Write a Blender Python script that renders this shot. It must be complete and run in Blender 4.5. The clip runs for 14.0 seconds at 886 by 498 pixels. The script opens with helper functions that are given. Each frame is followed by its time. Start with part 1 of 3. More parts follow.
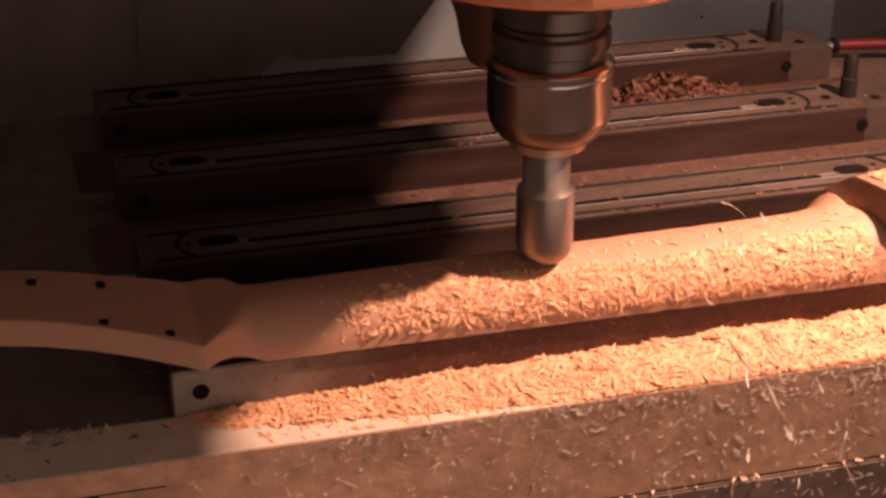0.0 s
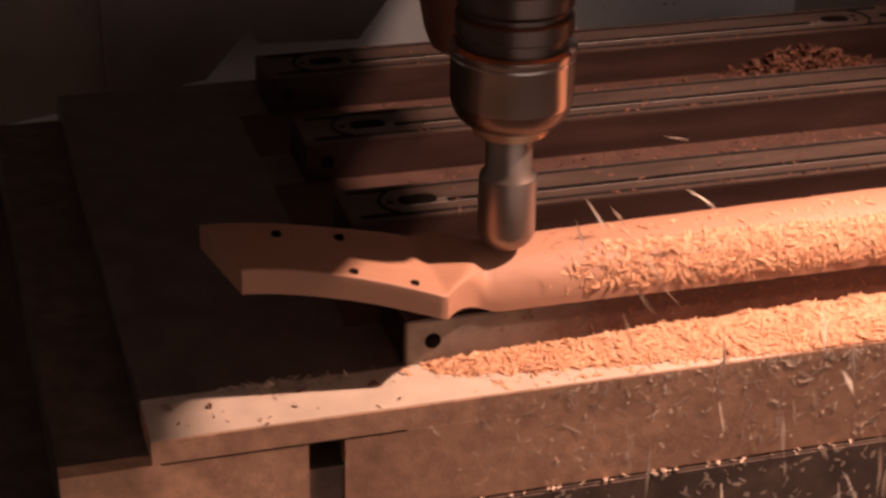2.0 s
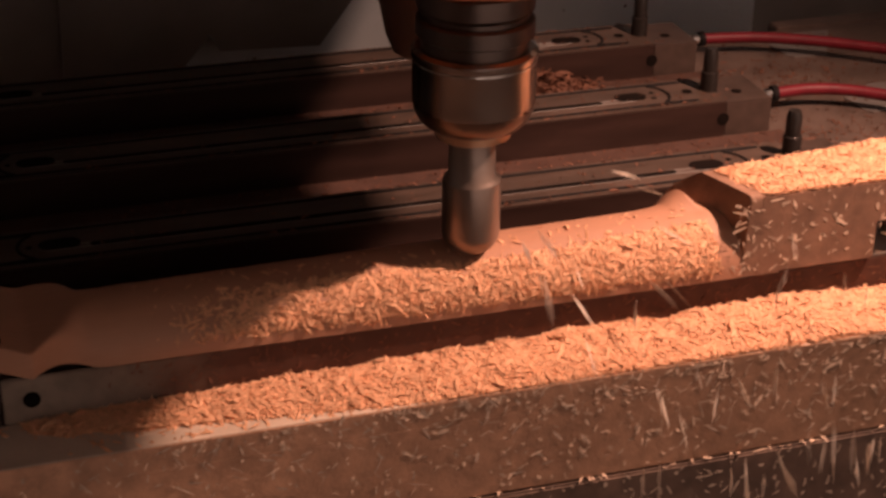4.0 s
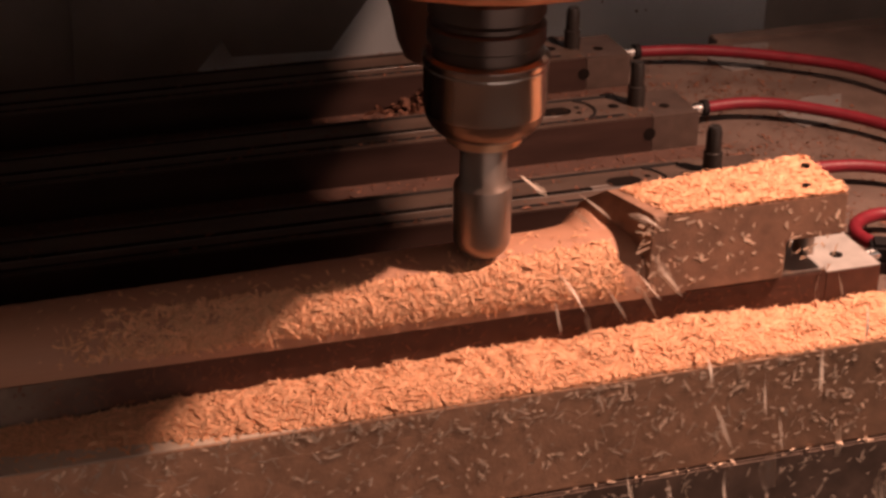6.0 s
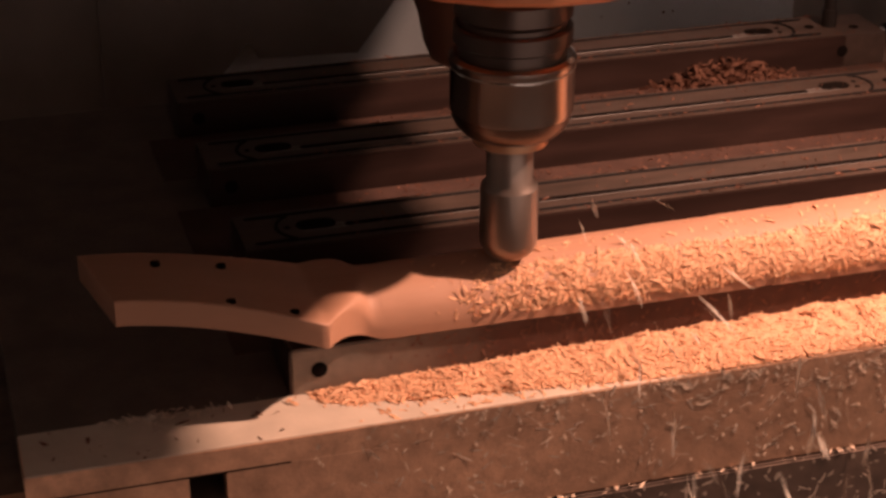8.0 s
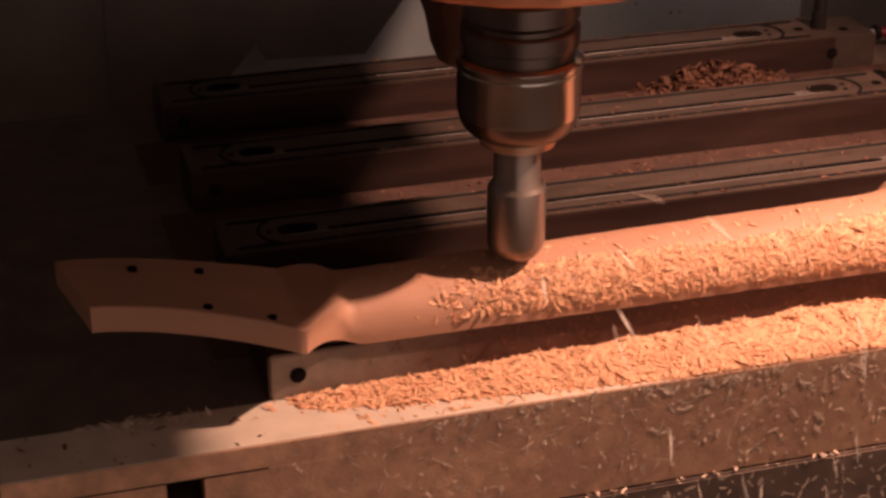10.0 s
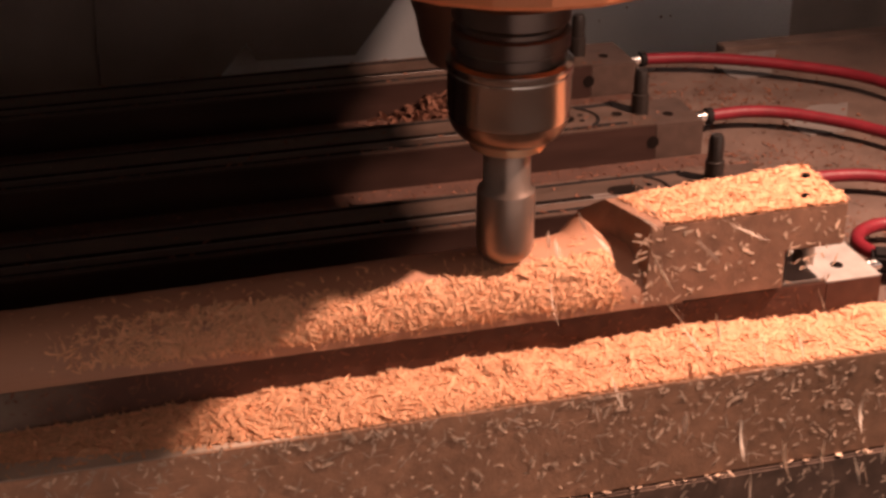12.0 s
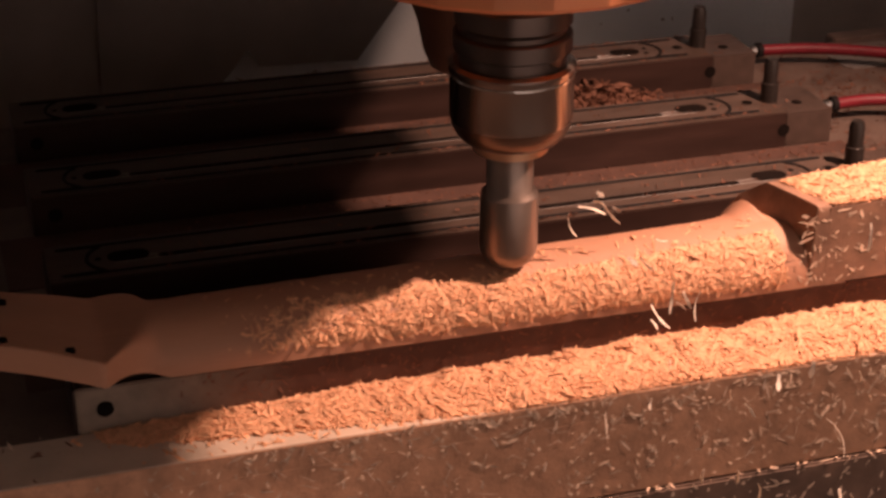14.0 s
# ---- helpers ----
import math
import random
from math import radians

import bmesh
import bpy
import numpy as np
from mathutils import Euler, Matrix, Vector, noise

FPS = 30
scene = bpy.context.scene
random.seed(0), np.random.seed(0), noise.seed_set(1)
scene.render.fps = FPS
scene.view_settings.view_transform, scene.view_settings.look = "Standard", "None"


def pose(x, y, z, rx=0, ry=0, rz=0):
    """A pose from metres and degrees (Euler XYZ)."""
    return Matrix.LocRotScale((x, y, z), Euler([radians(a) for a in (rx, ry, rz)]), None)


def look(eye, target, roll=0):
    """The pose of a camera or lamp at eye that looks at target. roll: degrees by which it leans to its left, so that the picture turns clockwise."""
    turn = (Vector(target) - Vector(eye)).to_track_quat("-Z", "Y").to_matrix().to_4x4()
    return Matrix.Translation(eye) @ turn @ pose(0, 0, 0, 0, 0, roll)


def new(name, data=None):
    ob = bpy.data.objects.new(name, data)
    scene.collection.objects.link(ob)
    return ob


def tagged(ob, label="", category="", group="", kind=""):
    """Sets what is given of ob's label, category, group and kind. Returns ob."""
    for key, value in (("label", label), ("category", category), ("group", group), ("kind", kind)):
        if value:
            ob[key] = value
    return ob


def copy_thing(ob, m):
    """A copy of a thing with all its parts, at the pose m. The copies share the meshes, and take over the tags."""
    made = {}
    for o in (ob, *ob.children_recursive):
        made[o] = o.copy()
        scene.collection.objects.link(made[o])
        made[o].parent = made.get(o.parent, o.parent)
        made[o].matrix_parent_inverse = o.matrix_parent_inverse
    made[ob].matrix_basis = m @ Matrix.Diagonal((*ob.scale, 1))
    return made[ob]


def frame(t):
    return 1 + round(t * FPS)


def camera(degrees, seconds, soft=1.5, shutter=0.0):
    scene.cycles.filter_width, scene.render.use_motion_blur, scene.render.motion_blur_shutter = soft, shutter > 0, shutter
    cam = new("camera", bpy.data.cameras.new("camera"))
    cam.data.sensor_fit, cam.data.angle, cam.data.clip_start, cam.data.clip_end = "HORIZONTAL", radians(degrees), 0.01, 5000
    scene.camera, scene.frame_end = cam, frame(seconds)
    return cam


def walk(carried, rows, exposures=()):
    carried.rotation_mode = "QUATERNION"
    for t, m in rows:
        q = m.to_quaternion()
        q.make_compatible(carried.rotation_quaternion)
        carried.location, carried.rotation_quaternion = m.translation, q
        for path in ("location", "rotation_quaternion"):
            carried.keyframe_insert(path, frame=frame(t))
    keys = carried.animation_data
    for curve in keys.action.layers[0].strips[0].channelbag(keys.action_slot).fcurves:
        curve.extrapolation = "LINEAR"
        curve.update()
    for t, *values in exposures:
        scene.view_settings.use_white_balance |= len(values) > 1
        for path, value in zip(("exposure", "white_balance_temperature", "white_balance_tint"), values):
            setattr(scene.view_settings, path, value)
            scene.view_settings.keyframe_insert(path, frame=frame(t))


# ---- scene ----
cam = camera(28.0, 14.0, soft=3.0, shutter=0.3)
EYE = (-0.0757, -0.7451, 1.3263)
LOOKS = [
    (0.0, -15.74, -25.99, 0.34), (0.5, -15.96, -26.28, 0.40), (1.0, -16.51, -26.48, 0.98), (1.5, -16.79, -26.51, 1.12),
    (2.0, -17.12, -26.45, 1.33), (2.5, -17.62, -26.46, 1.05), (3.0, -18.06, -26.44, 0.83), (3.5, -18.31, -26.36, 0.81),
    (4.0, -18.38, -26.28, 0.89), (6.5, -17.73, -26.10, 0.65), (7.0, -17.43, -26.10, 0.52), (7.5, -17.19, -26.09, 0.42),
    (10.0, -16.76, -26.04, 0.13), (10.5, -16.85, -26.03, 0.19), (11.0, -16.90, -26.03, 0.23), (11.5, -17.01, -25.97, 0.53),
    (12.0, -17.15, -25.97, 0.71), (12.5, -17.02, -25.90, 0.73), (13.0, -17.14, -25.89, 0.83), (13.5, -17.09, -25.86, 0.50),
    (14.0, -17.02, -25.83, 0.21),
]
walk(cam, [(t, pose(*EYE, 90 + pitch, 0, yaw) @ pose(0, 0, 0, 0, 0, roll)) for t, yaw, pitch, roll in LOOKS],
     [(0.0, 0.56, 6250, 7), (0.5, 0.46, 6150, 6), (1.0, 0.0, 6150, 6), (2.0, 0.04, 6050, 6), (3.0, 0.08, 6300, 8), (4.0, -0.27, 6500, 10), (7.5, -0.13, 6500, 10),
      (10.0, -0.06, 6450, 9), (10.5, 0.28, 6200, 8), (11.0, 0.08, 6450, 9), (12.5, 0.22, 6350, 8), (14.0, 0.06, 6450, 9)])

# the world is the dim workshop beyond the machine's open front
world = bpy.data.worlds.new("workshop")
scene.world = world
world.use_nodes = True
world.node_tree.nodes["Background"].inputs[0].default_value = (0.52, 0.365, 0.31, 1)
world.node_tree.nodes["Background"].inputs[1].default_value = 1.38
scene.view_settings.exposure = 0.0

# the machine's own warm work lamp, close beside the spindle carriage
lamp_data = bpy.data.lights.new("work_lamp_bulb", "SPOT")
lamp_data.energy, lamp_data.color, lamp_data.shadow_soft_size = 49, (1.0, 0.58, 0.43), 0.012
lamp_data.spot_size, lamp_data.spot_blend = radians(100), 1.0
LAMP, AIM = (0.60, -0.10, 1.42), (0.25, 0.03, 0.89)
bulb = new("work_lamp_bulb", lamp_data)
bulb.matrix_world = look(LAMP, AIM)


# ---- materials ----
def mat(name, base, rough=0.5, metal=0.0, dark=0.6, scale=60, fine=900, bump=0.15, depth=0.0004, x_tint=None, island=0.0, stretch=(1, 1, 1), spec=0.5, glow_through=0.0, mottle=0.0):
    """base colour broken up at two scales; colour, start, end and strength blend a second colour in along the thing's
    x; island: spread of colour from piece to piece.
    """
    m = bpy.data.materials.new(name)
    m.use_nodes = True
    n, l = m.node_tree.nodes, m.node_tree.links
    b = n["Principled BSDF"]
    co = n.new("ShaderNodeTexCoord")
    mp = n.new("ShaderNodeMapping")
    mp.inputs["Scale"].default_value = stretch
    l.new(co.outputs["Object"], mp.inputs["Vector"])

    def noise_node(s, d=5):
        t = n.new("ShaderNodeTexNoise")
        t.inputs["Scale"].default_value, t.inputs["Detail"].default_value = s, d
        l.new(mp.outputs[0], t.inputs["Vector"])
        return t

    def mix(a, c, fac, kind="MIX"):
        x = n.new("ShaderNodeMix")
        x.data_type, x.blend_type = "RGBA", kind
        for socket, v in ((x.inputs[6], a), (x.inputs[7], c), (x.inputs[0], fac)):
            if isinstance(v, (tuple, float, int)):
                socket.default_value = (*v, 1) if isinstance(v, tuple) and len(v) == 3 else v
            else:
                l.new(v, socket)
        return x.outputs[2]

    def ramp(v, lo, hi):
        r = n.new("ShaderNodeMapRange")
        r.inputs[1].default_value, r.inputs[2].default_value = lo, hi
        l.new(v, r.inputs[0])
        return r.outputs[0]

    big, small = noise_node(scale), noise_node(fine, 3)
    shade = tuple(c * dark for c in base)
    col = mix(shade, base, ramp(big.outputs[0], 0.32, 0.62))
    col = mix(col, tuple(c * (dark * 0.5 + 0.5) for c in base), ramp(small.outputs[0], 0.45, 0.75))
    if x_tint:
        colour, start, end, strength = x_tint
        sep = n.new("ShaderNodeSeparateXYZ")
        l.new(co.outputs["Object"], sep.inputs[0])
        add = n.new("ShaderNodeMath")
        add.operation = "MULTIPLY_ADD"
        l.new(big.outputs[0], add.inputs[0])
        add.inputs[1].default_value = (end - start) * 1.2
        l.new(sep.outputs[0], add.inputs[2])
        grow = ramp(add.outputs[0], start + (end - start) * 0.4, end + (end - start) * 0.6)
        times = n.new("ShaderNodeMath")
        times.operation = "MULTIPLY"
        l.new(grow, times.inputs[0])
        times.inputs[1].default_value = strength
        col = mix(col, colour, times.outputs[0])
    if mottle:  # worn and smeared blotches
        for size, lo, hi in ((19, 0.35, 0.68), (110, 0.38, 0.72)):
            col = mix(col, (1 - mottle,) * 3, ramp(noise_node(size, 6).outputs[0], lo, hi), "MULTIPLY")
    if island:
        geo = n.new("ShaderNodeNewGeometry")
        col = mix(col, tuple(c * (1 - island) for c in base), geo.outputs["Random Per Island"])
    l.new(col, b.inputs["Base Color"])
    rr = n.new("ShaderNodeMapRange")
    rr.inputs[3].default_value, rr.inputs[4].default_value = max(rough - 0.12, 0.03), min(rough + 0.14, 1)
    l.new(small.outputs[0], rr.inputs[0])
    l.new(rr.outputs[0], b.inputs["Roughness"])
    b.inputs["Metallic"].default_value, b.inputs["Specular IOR Level"].default_value = metal, spec
    bp = n.new("ShaderNodeBump")
    bp.inputs["Strength"].default_value, bp.inputs["Distance"].default_value = bump, depth
    l.new(small.outputs[0], bp.inputs["Height"])
    l.new(bp.outputs[0], b.inputs["Normal"])
    if glow_through:  # thin shavings let light through
        tr, ms = n.new("ShaderNodeBsdfTranslucent"), n.new("ShaderNodeMixShader")
        l.new(col, tr.inputs[0])
        ms.inputs[0].default_value = glow_through
        l.new(b.outputs[0], ms.inputs[1]), l.new(tr.outputs[0], ms.inputs[2])
        l.new(ms.outputs[0], n["Material Output"].inputs[0])
    return m


WOOD = mat("planed_wood", (0.44, 0.222, 0.136), 0.62, dark=0.82, scale=30, fine=500, stretch=(0.15, 1, 1))
CHIP = mat("wood_chip", (0.92, 0.52, 0.30), 0.7, dark=0.9, scale=200, fine=1500, island=0.32, glow_through=0.25)
DUST = mat("chip_bed_dust", (0.84, 0.47, 0.27), 0.9, dark=0.7, scale=260, fine=900, bump=0.6, depth=0.001)
SPLINTER = mat("pale_splinter", (0.95, 0.84, 0.72), 0.6, dark=0.85, scale=200, glow_through=0.35)
PLATE = mat("dull_aluminium_plate", (0.15, 0.105, 0.085), 0.5, 0.1, dark=0.6, scale=40, fine=700)
HEEL_WOOD = mat("rough_sawn_wood", (0.31, 0.167, 0.106), 0.75, dark=0.6, scale=60, fine=700, bump=0.5, mottle=0.2)
STRIP = mat("powdered_plate_edge", (0.58, 0.46, 0.36), 0.75, 0.0, dark=0.8, scale=50, fine=800)
# brown dust and the shade between the bars in one dark colour
LANE_SHADE = mat("dusty_lane_shade", (0.085, 0.040, 0.028), 0.7, 0.0, dark=0.6, scale=50, fine=500)
# clean wood colour at the left end, dirtier brown towards the right
RISER = mat("dusty_riser", (0.90, 0.50, 0.31), 0.5, 0.0, dark=0.55, scale=42, fine=600, bump=0.4, x_tint=((0.175, 0.103, 0.064), 0.06, 0.66, 0.94), mottle=0.30)
STUCK_CHIP = mat("pale_stuck_chip", (0.88, 0.64, 0.47), 0.8, dark=0.85, scale=200, fine=1500, island=0.5)
PALE_CHIP = mat("pale_shaving", (0.84, 0.66, 0.52), 0.7, dark=0.8, scale=200, fine=1500, island=0.5, glow_through=0.3)
BED = mat("grimy_iron_and_shade", (0.18, 0.115, 0.085), 0.6, 0.1, dark=0.5, scale=60, mottle=0.3)
# grimy, darker copy for the rear bars, with shade put into its colour
SHADED_BAR = mat("grimy_shaded_metal", (0.058, 0.031, 0.025), 0.34, 0.1, dark=0.55, scale=60, fine=900, spec=0.3, stretch=(0.12, 1, 1), mottle=0.35)
# pale at the left end, dark brown along the rest of the bar
BAR = mat("dusty_fixture_metal", (0.36, 0.28, 0.22), 0.42, 0.1, dark=0.7, scale=45, fine=900, x_tint=((0.095, 0.037, 0.025), 0.04, 0.11, 0.95), spec=0.25, mottle=0.25)
# rear ends: the front's end metal with shade put into the colour
SHADED_END = mat("shaded_end_metal", (0.100, 0.066, 0.053), 0.4, 0.2, mottle=0.25, dark=0.7, scale=80, fine=900)
# bare metal of the front end, made paler by the lamp light painted in
LIT_END_METAL = mat("bare_lit_end_metal", (0.44, 0.41, 0.38), 0.36, 0.2, dark=0.7, scale=80, fine=900)
POST = mat("black_oxide_steel", (0.05, 0.042, 0.038), 0.3, 0.6, dark=0.7, scale=80)
OLD_CHIP = mat("brown_old_chip", (0.26, 0.112, 0.068), 0.8, dark=0.7, scale=200, fine=1500, island=0.5, glow_through=0.3)
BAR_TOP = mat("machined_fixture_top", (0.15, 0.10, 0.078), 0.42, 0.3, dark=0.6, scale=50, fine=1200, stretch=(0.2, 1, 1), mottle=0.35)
RUBBER = mat("black_rubber", (0.012, 0.01, 0.01), 0.75, dark=0.7, spec=0.12)
# solid caps stand for holes and gaps; their inner shade is this colour
HOLE_SHADE = mat("dark_bore_shade", (0.010, 0.007, 0.006), 0.9, dark=0.7, spec=0.04)
STEEL = mat("brushed_steel", (0.50, 0.43, 0.39), 0.17, 1.0, dark=0.9, scale=700, fine=7, bump=0.0, stretch=(1, 1, 0.02))
DARK_STEEL = mat("dark_chuck_steel", (0.15, 0.115, 0.10), 0.34, 0.95, dark=0.85, scale=40, fine=9, bump=0.0)
CARBIDE = mat("worn_cutter_steel", (0.32, 0.245, 0.205), 0.34, 0.8, dark=0.8, scale=60)
COPPER = mat("copper_ring", (0.75, 0.45, 0.28), 0.35, 0.8, dark=0.85)
CHROME = mat("polished_fitting", (0.85, 0.82, 0.78), 0.14, 1.0, dark=0.9)
HOSE = mat("red_plastic_hose", (0.165, 0.010, 0.019), 0.5, dark=0.7, scale=90, fine=700, spec=0.35)
NOSE = mat("orange_nose", (0.72, 0.27, 0.12), 0.45, dark=0.85, scale=25)
NOZZLE = mat("brown_plastic", (0.14, 0.066, 0.044), 0.5, dark=0.8)
WALL = mat("grey_splash_guard", (0.82, 0.86, 0.88), 0.55, 0.0, dark=0.85, scale=9, fine=300)
# dark metal parts, and the panel that stands in for the wall's shadow
METAL_AND_SHADE = mat("dark_metal_and_shade", (0.29, 0.24, 0.21), 0.5, 0.2, dark=0.7, scale=12)
SHEET = mat("pale_sheet_metal", (0.24, 0.215, 0.20), 0.4, 0.3, dark=0.85)
TRAY = mat("chip_tray_steel", (0.34, 0.235, 0.18), 0.7, dark=0.6, scale=30)


# ---- builders ----
def mesh_of(bm, name):
    me = bpy.data.meshes.new(name)
    bm.to_mesh(me)
    bm.free()
    return me


def smooth(me, angle=40):
    for p in me.polygons:
        p.use_smooth = True
    me.set_sharp_from_angle(angle=radians(angle))


def part(name, bm, material, parent, label="", at=(0, 0, 0), soft=0):
    me = mesh_of(bm, name)
    me.materials.append(material)
    if soft:
        smooth(me, soft)
    ob = new(name, me)
    ob.location = at
    ob.parent = parent
    return tagged(ob, label) if label else ob


def thing(name, label, category, at=(0, 0, 0), group="", kind=""):
    ob = new(name)
    ob.empty_display_size = 0.02
    ob.location = at
    return tagged(ob, label, category, group, kind)


def solid(name, bm, material, label, category, group="", kind="", soft=0, at=(0, 0, 0)):
    me = mesh_of(bm, name)
    me.materials.append(material)
    if soft:
        smooth(me, soft)
    ob = new(name, me)
    ob.location = at
    return tagged(ob, label, category, group, kind)


def box(x0, x1, y0, y1, z0, z1, bevel=0.0008, bm=None):
    own = bm is None
    bm = bm or bmesh.new()
    r = bmesh.ops.create_cube(bm, size=1)
    for v in r["verts"]:
        v.co = ((x0 + x1) / 2 + v.co.x * (x1 - x0), (y0 + y1) / 2 + v.co.y * (y1 - y0), (z0 + z1) / 2 + v.co.z * (z1 - z0))
    if bevel and own:
        bmesh.ops.bevel(bm, geom=bm.edges[:], offset=bevel, segments=2, affect="EDGES")
    return bm


def turned(profile, seg=48, axis="z", lobes=0, lobe=0.0, bm=None):
    """A body of revolution through (radius, height) pairs; lobes: shallow flutes round it."""
    bm = bm or bmesh.new()
    rings = []
    for r, h in profile:
        ring = []
        for k in range(seg):
            a = 2 * math.pi * k / seg
            q = r * (1 - lobe * max(0, math.cos(lobes * a + h * 90)) ** 2) if lobes else r
            c, s = q * math.cos(a), q * math.sin(a)
            ring.append(bm.verts.new({"z": (c, s, h), "y": (c, h, s), "x": (h, c, s)}[axis]))
        rings.append(ring)
    for a, b in zip(rings, rings[1:]):
        for k in range(seg):
            bm.faces.new((a[k], a[(k + 1) % seg], b[(k + 1) % seg], b[k]))
    bm.faces.new(rings[0][::-1])
    bm.faces.new(rings[-1])
    bmesh.ops.recalc_face_normals(bm, faces=bm.faces[:])
    return bm


def tube(points, radius, seg=14, closed=False, bm=None):
    """A round tube along a smooth line through the points."""
    bm = bm or bmesh.new()
    pts = [Vector(p) for p in points]
    n = len(pts)
    line = []
    steps = 8
    for i in range(n if closed else n - 1):
        p0, p1, p2, p3 = (pts[(i + k) % n] if closed else pts[min(max(i + k, 0), n - 1)] for k in (-1, 0, 1, 2))
        for s in range(steps):
            u = s / steps
            line.append(0.5 * (2 * p1 + (p2 - p0) * u + (2 * p0 - 5 * p1 + 4 * p2 - p3) * u * u + (3 * p1 - p0 - 3 * p2 + p3) * u ** 3))
    if not closed:
        line.append(pts[-1])
    rings = []
    for i, p in enumerate(line):
        a, b = (line[(i + 1) % len(line)], line[i - 1]) if closed else (line[min(i + 1, len(line) - 1)], line[max(i - 1, 0)])
        d = (a - b).normalized()
        side = d.cross(Vector((0, 0, 1))).normalized()
        up = side.cross(d)
        rings.append([bm.verts.new(p + radius * (math.cos(2 * math.pi * k / seg) * side + math.sin(2 * math.pi * k / seg) * up)) for k in range(seg)])
    for i in range(len(rings) if closed else len(rings) - 1):
        a, b = rings[i], rings[(i + 1) % len(rings)]
        for k in range(seg):
            bm.faces.new((a[k], a[(k + 1) % seg], b[(k + 1) % seg], b[k]))
    if not closed:
        bm.faces.new(rings[0])
        bm.faces.new(rings[-1][::-1])
    bmesh.ops.recalc_face_normals(bm, faces=bm.faces[:])
    return bm


def oval(x0, x1, y0, y1, n=10):
    """The outline of a slot with round ends."""
    r, yc = (y1 - y0) / 2, (y0 + y1) / 2
    return [(x1 - r + r * math.sin(math.pi * k / n), yc + r * math.cos(math.pi * k / n)) for k in range(n + 1)] + [
        (x0 + r - r * math.sin(math.pi * k / n), yc - r * math.cos(math.pi * k / n)) for k in range(n + 1)]


def slab(outline, z0, z1, bm=None):
    bm = bm or bmesh.new()
    low, high = ([bm.verts.new((x, y, z)) for x, y in outline] for z in (z0, z1))
    n = len(outline)
    for k in range(n):
        bm.faces.new((low[k], low[(k + 1) % n], high[(k + 1) % n], high[k]))
    bm.faces.new(low[::-1])
    bm.faces.new(high)
    bmesh.ops.recalc_face_normals(bm, faces=bm.faces[:])
    return bm


ON_TABLE = []


def rides(ob):
    """Marks a thing that travels with the machine's table."""
    ON_TABLE.append(ob)
    return ob


# ---- the enclosure ----
ZF, ZP, ZR, ZB = 0.900, 0.875, 0.8615, 0.8155
PITCH = 0.115
solid("floor", box(-1.6, 2.0, -1.6, 1.0, 0.40, 0.44, 0), TRAY, "dark steel chip tray under the machine table", "floor", kind="structure")
solid("wall_back", box(-1.6, 0.745, 0.76, 0.80, 0.44, 2.0, 0), WALL, "grey painted splash guard behind the machine table", "wall", kind="structure")
solid("wall_back_recess", box(0.747, 2.0, 0.90, 0.94, 0.44, 2.0, 0), METAL_AND_SHADE, "dark recess at the end of the splash guard", "wall", kind="structure")
solid("wall_left", box(-1.64, -1.602, -1.6, 1.0, 0.44, 2.0, 0), WALL, "grey painted side of the machine enclosure", "wall", kind="structure")
solid("wall_right", box(2.002, 2.04, -1.6, 1.0, 0.44, 2.0, 0), WALL, "grey painted side of the machine enclosure", "wall", kind="structure")
# unseen panels added to keep workshop light off upper faces and left side
solid("front_light_stop", box(-1.6, 2.0, -1.64, -1.602, 1.66, 2.0, 0), WALL, "unseen grey panel added over the open front to cut high light", "wall", kind="structure")
solid("left_light_stop", box(-1.6, -0.32, -1.64, -1.602, 0.44, 1.658, 0), WALL, "unseen grey panel added at the front left to darken that side", "wall", kind="structure")
# the unseen roof reaches forward so that light enters only at the front
solid("ceiling", box(-1.6, 2.0, -1.6, 1.0, 2.002, 2.04, 0), WALL, "unseen grey roof added over the machine to shut out light", "ceiling", kind="structure")


# dark panel in the outline of the shadow thrown on the splash guard
def shadow_panel():
    root = thing("wall_shadow", "dark panel standing in for a shadow on the splash guard", "cover", (0, 0.735, 0))
    outline = [(-0.60, 1.30), (-0.60, 0.64), (0.1555, 0.7514), (0.1962, 0.7971), (0.2048, 0.7814), (0.2957, 0.7783), (0.3305, 0.8242), (0.4525, 0.9819), (0.4525, 1.30)]
    bm = bmesh.new()
    a, b = ([bm.verts.new((x, y, z)) for x, z in outline] for y in (0, 0.022))
    n = len(outline)
    for k in range(n):
        bm.faces.new((a[k], a[(k + 1) % n], b[(k + 1) % n], b[k]))
    bm.faces.new(a), bm.faces.new(b[::-1])
    bmesh.ops.recalc_face_normals(bm, faces=bm.faces[:])
    part("panel", bm, METAL_AND_SHADE, root)
    part("seam", box(0.066, 0.072, -0.006, 0.0, 0.74, 1.3), METAL_AND_SHADE, root)


shadow_panel()


# ---- spindle ----
TX, TY = 0.192, 0.017
TIP = 0.9262


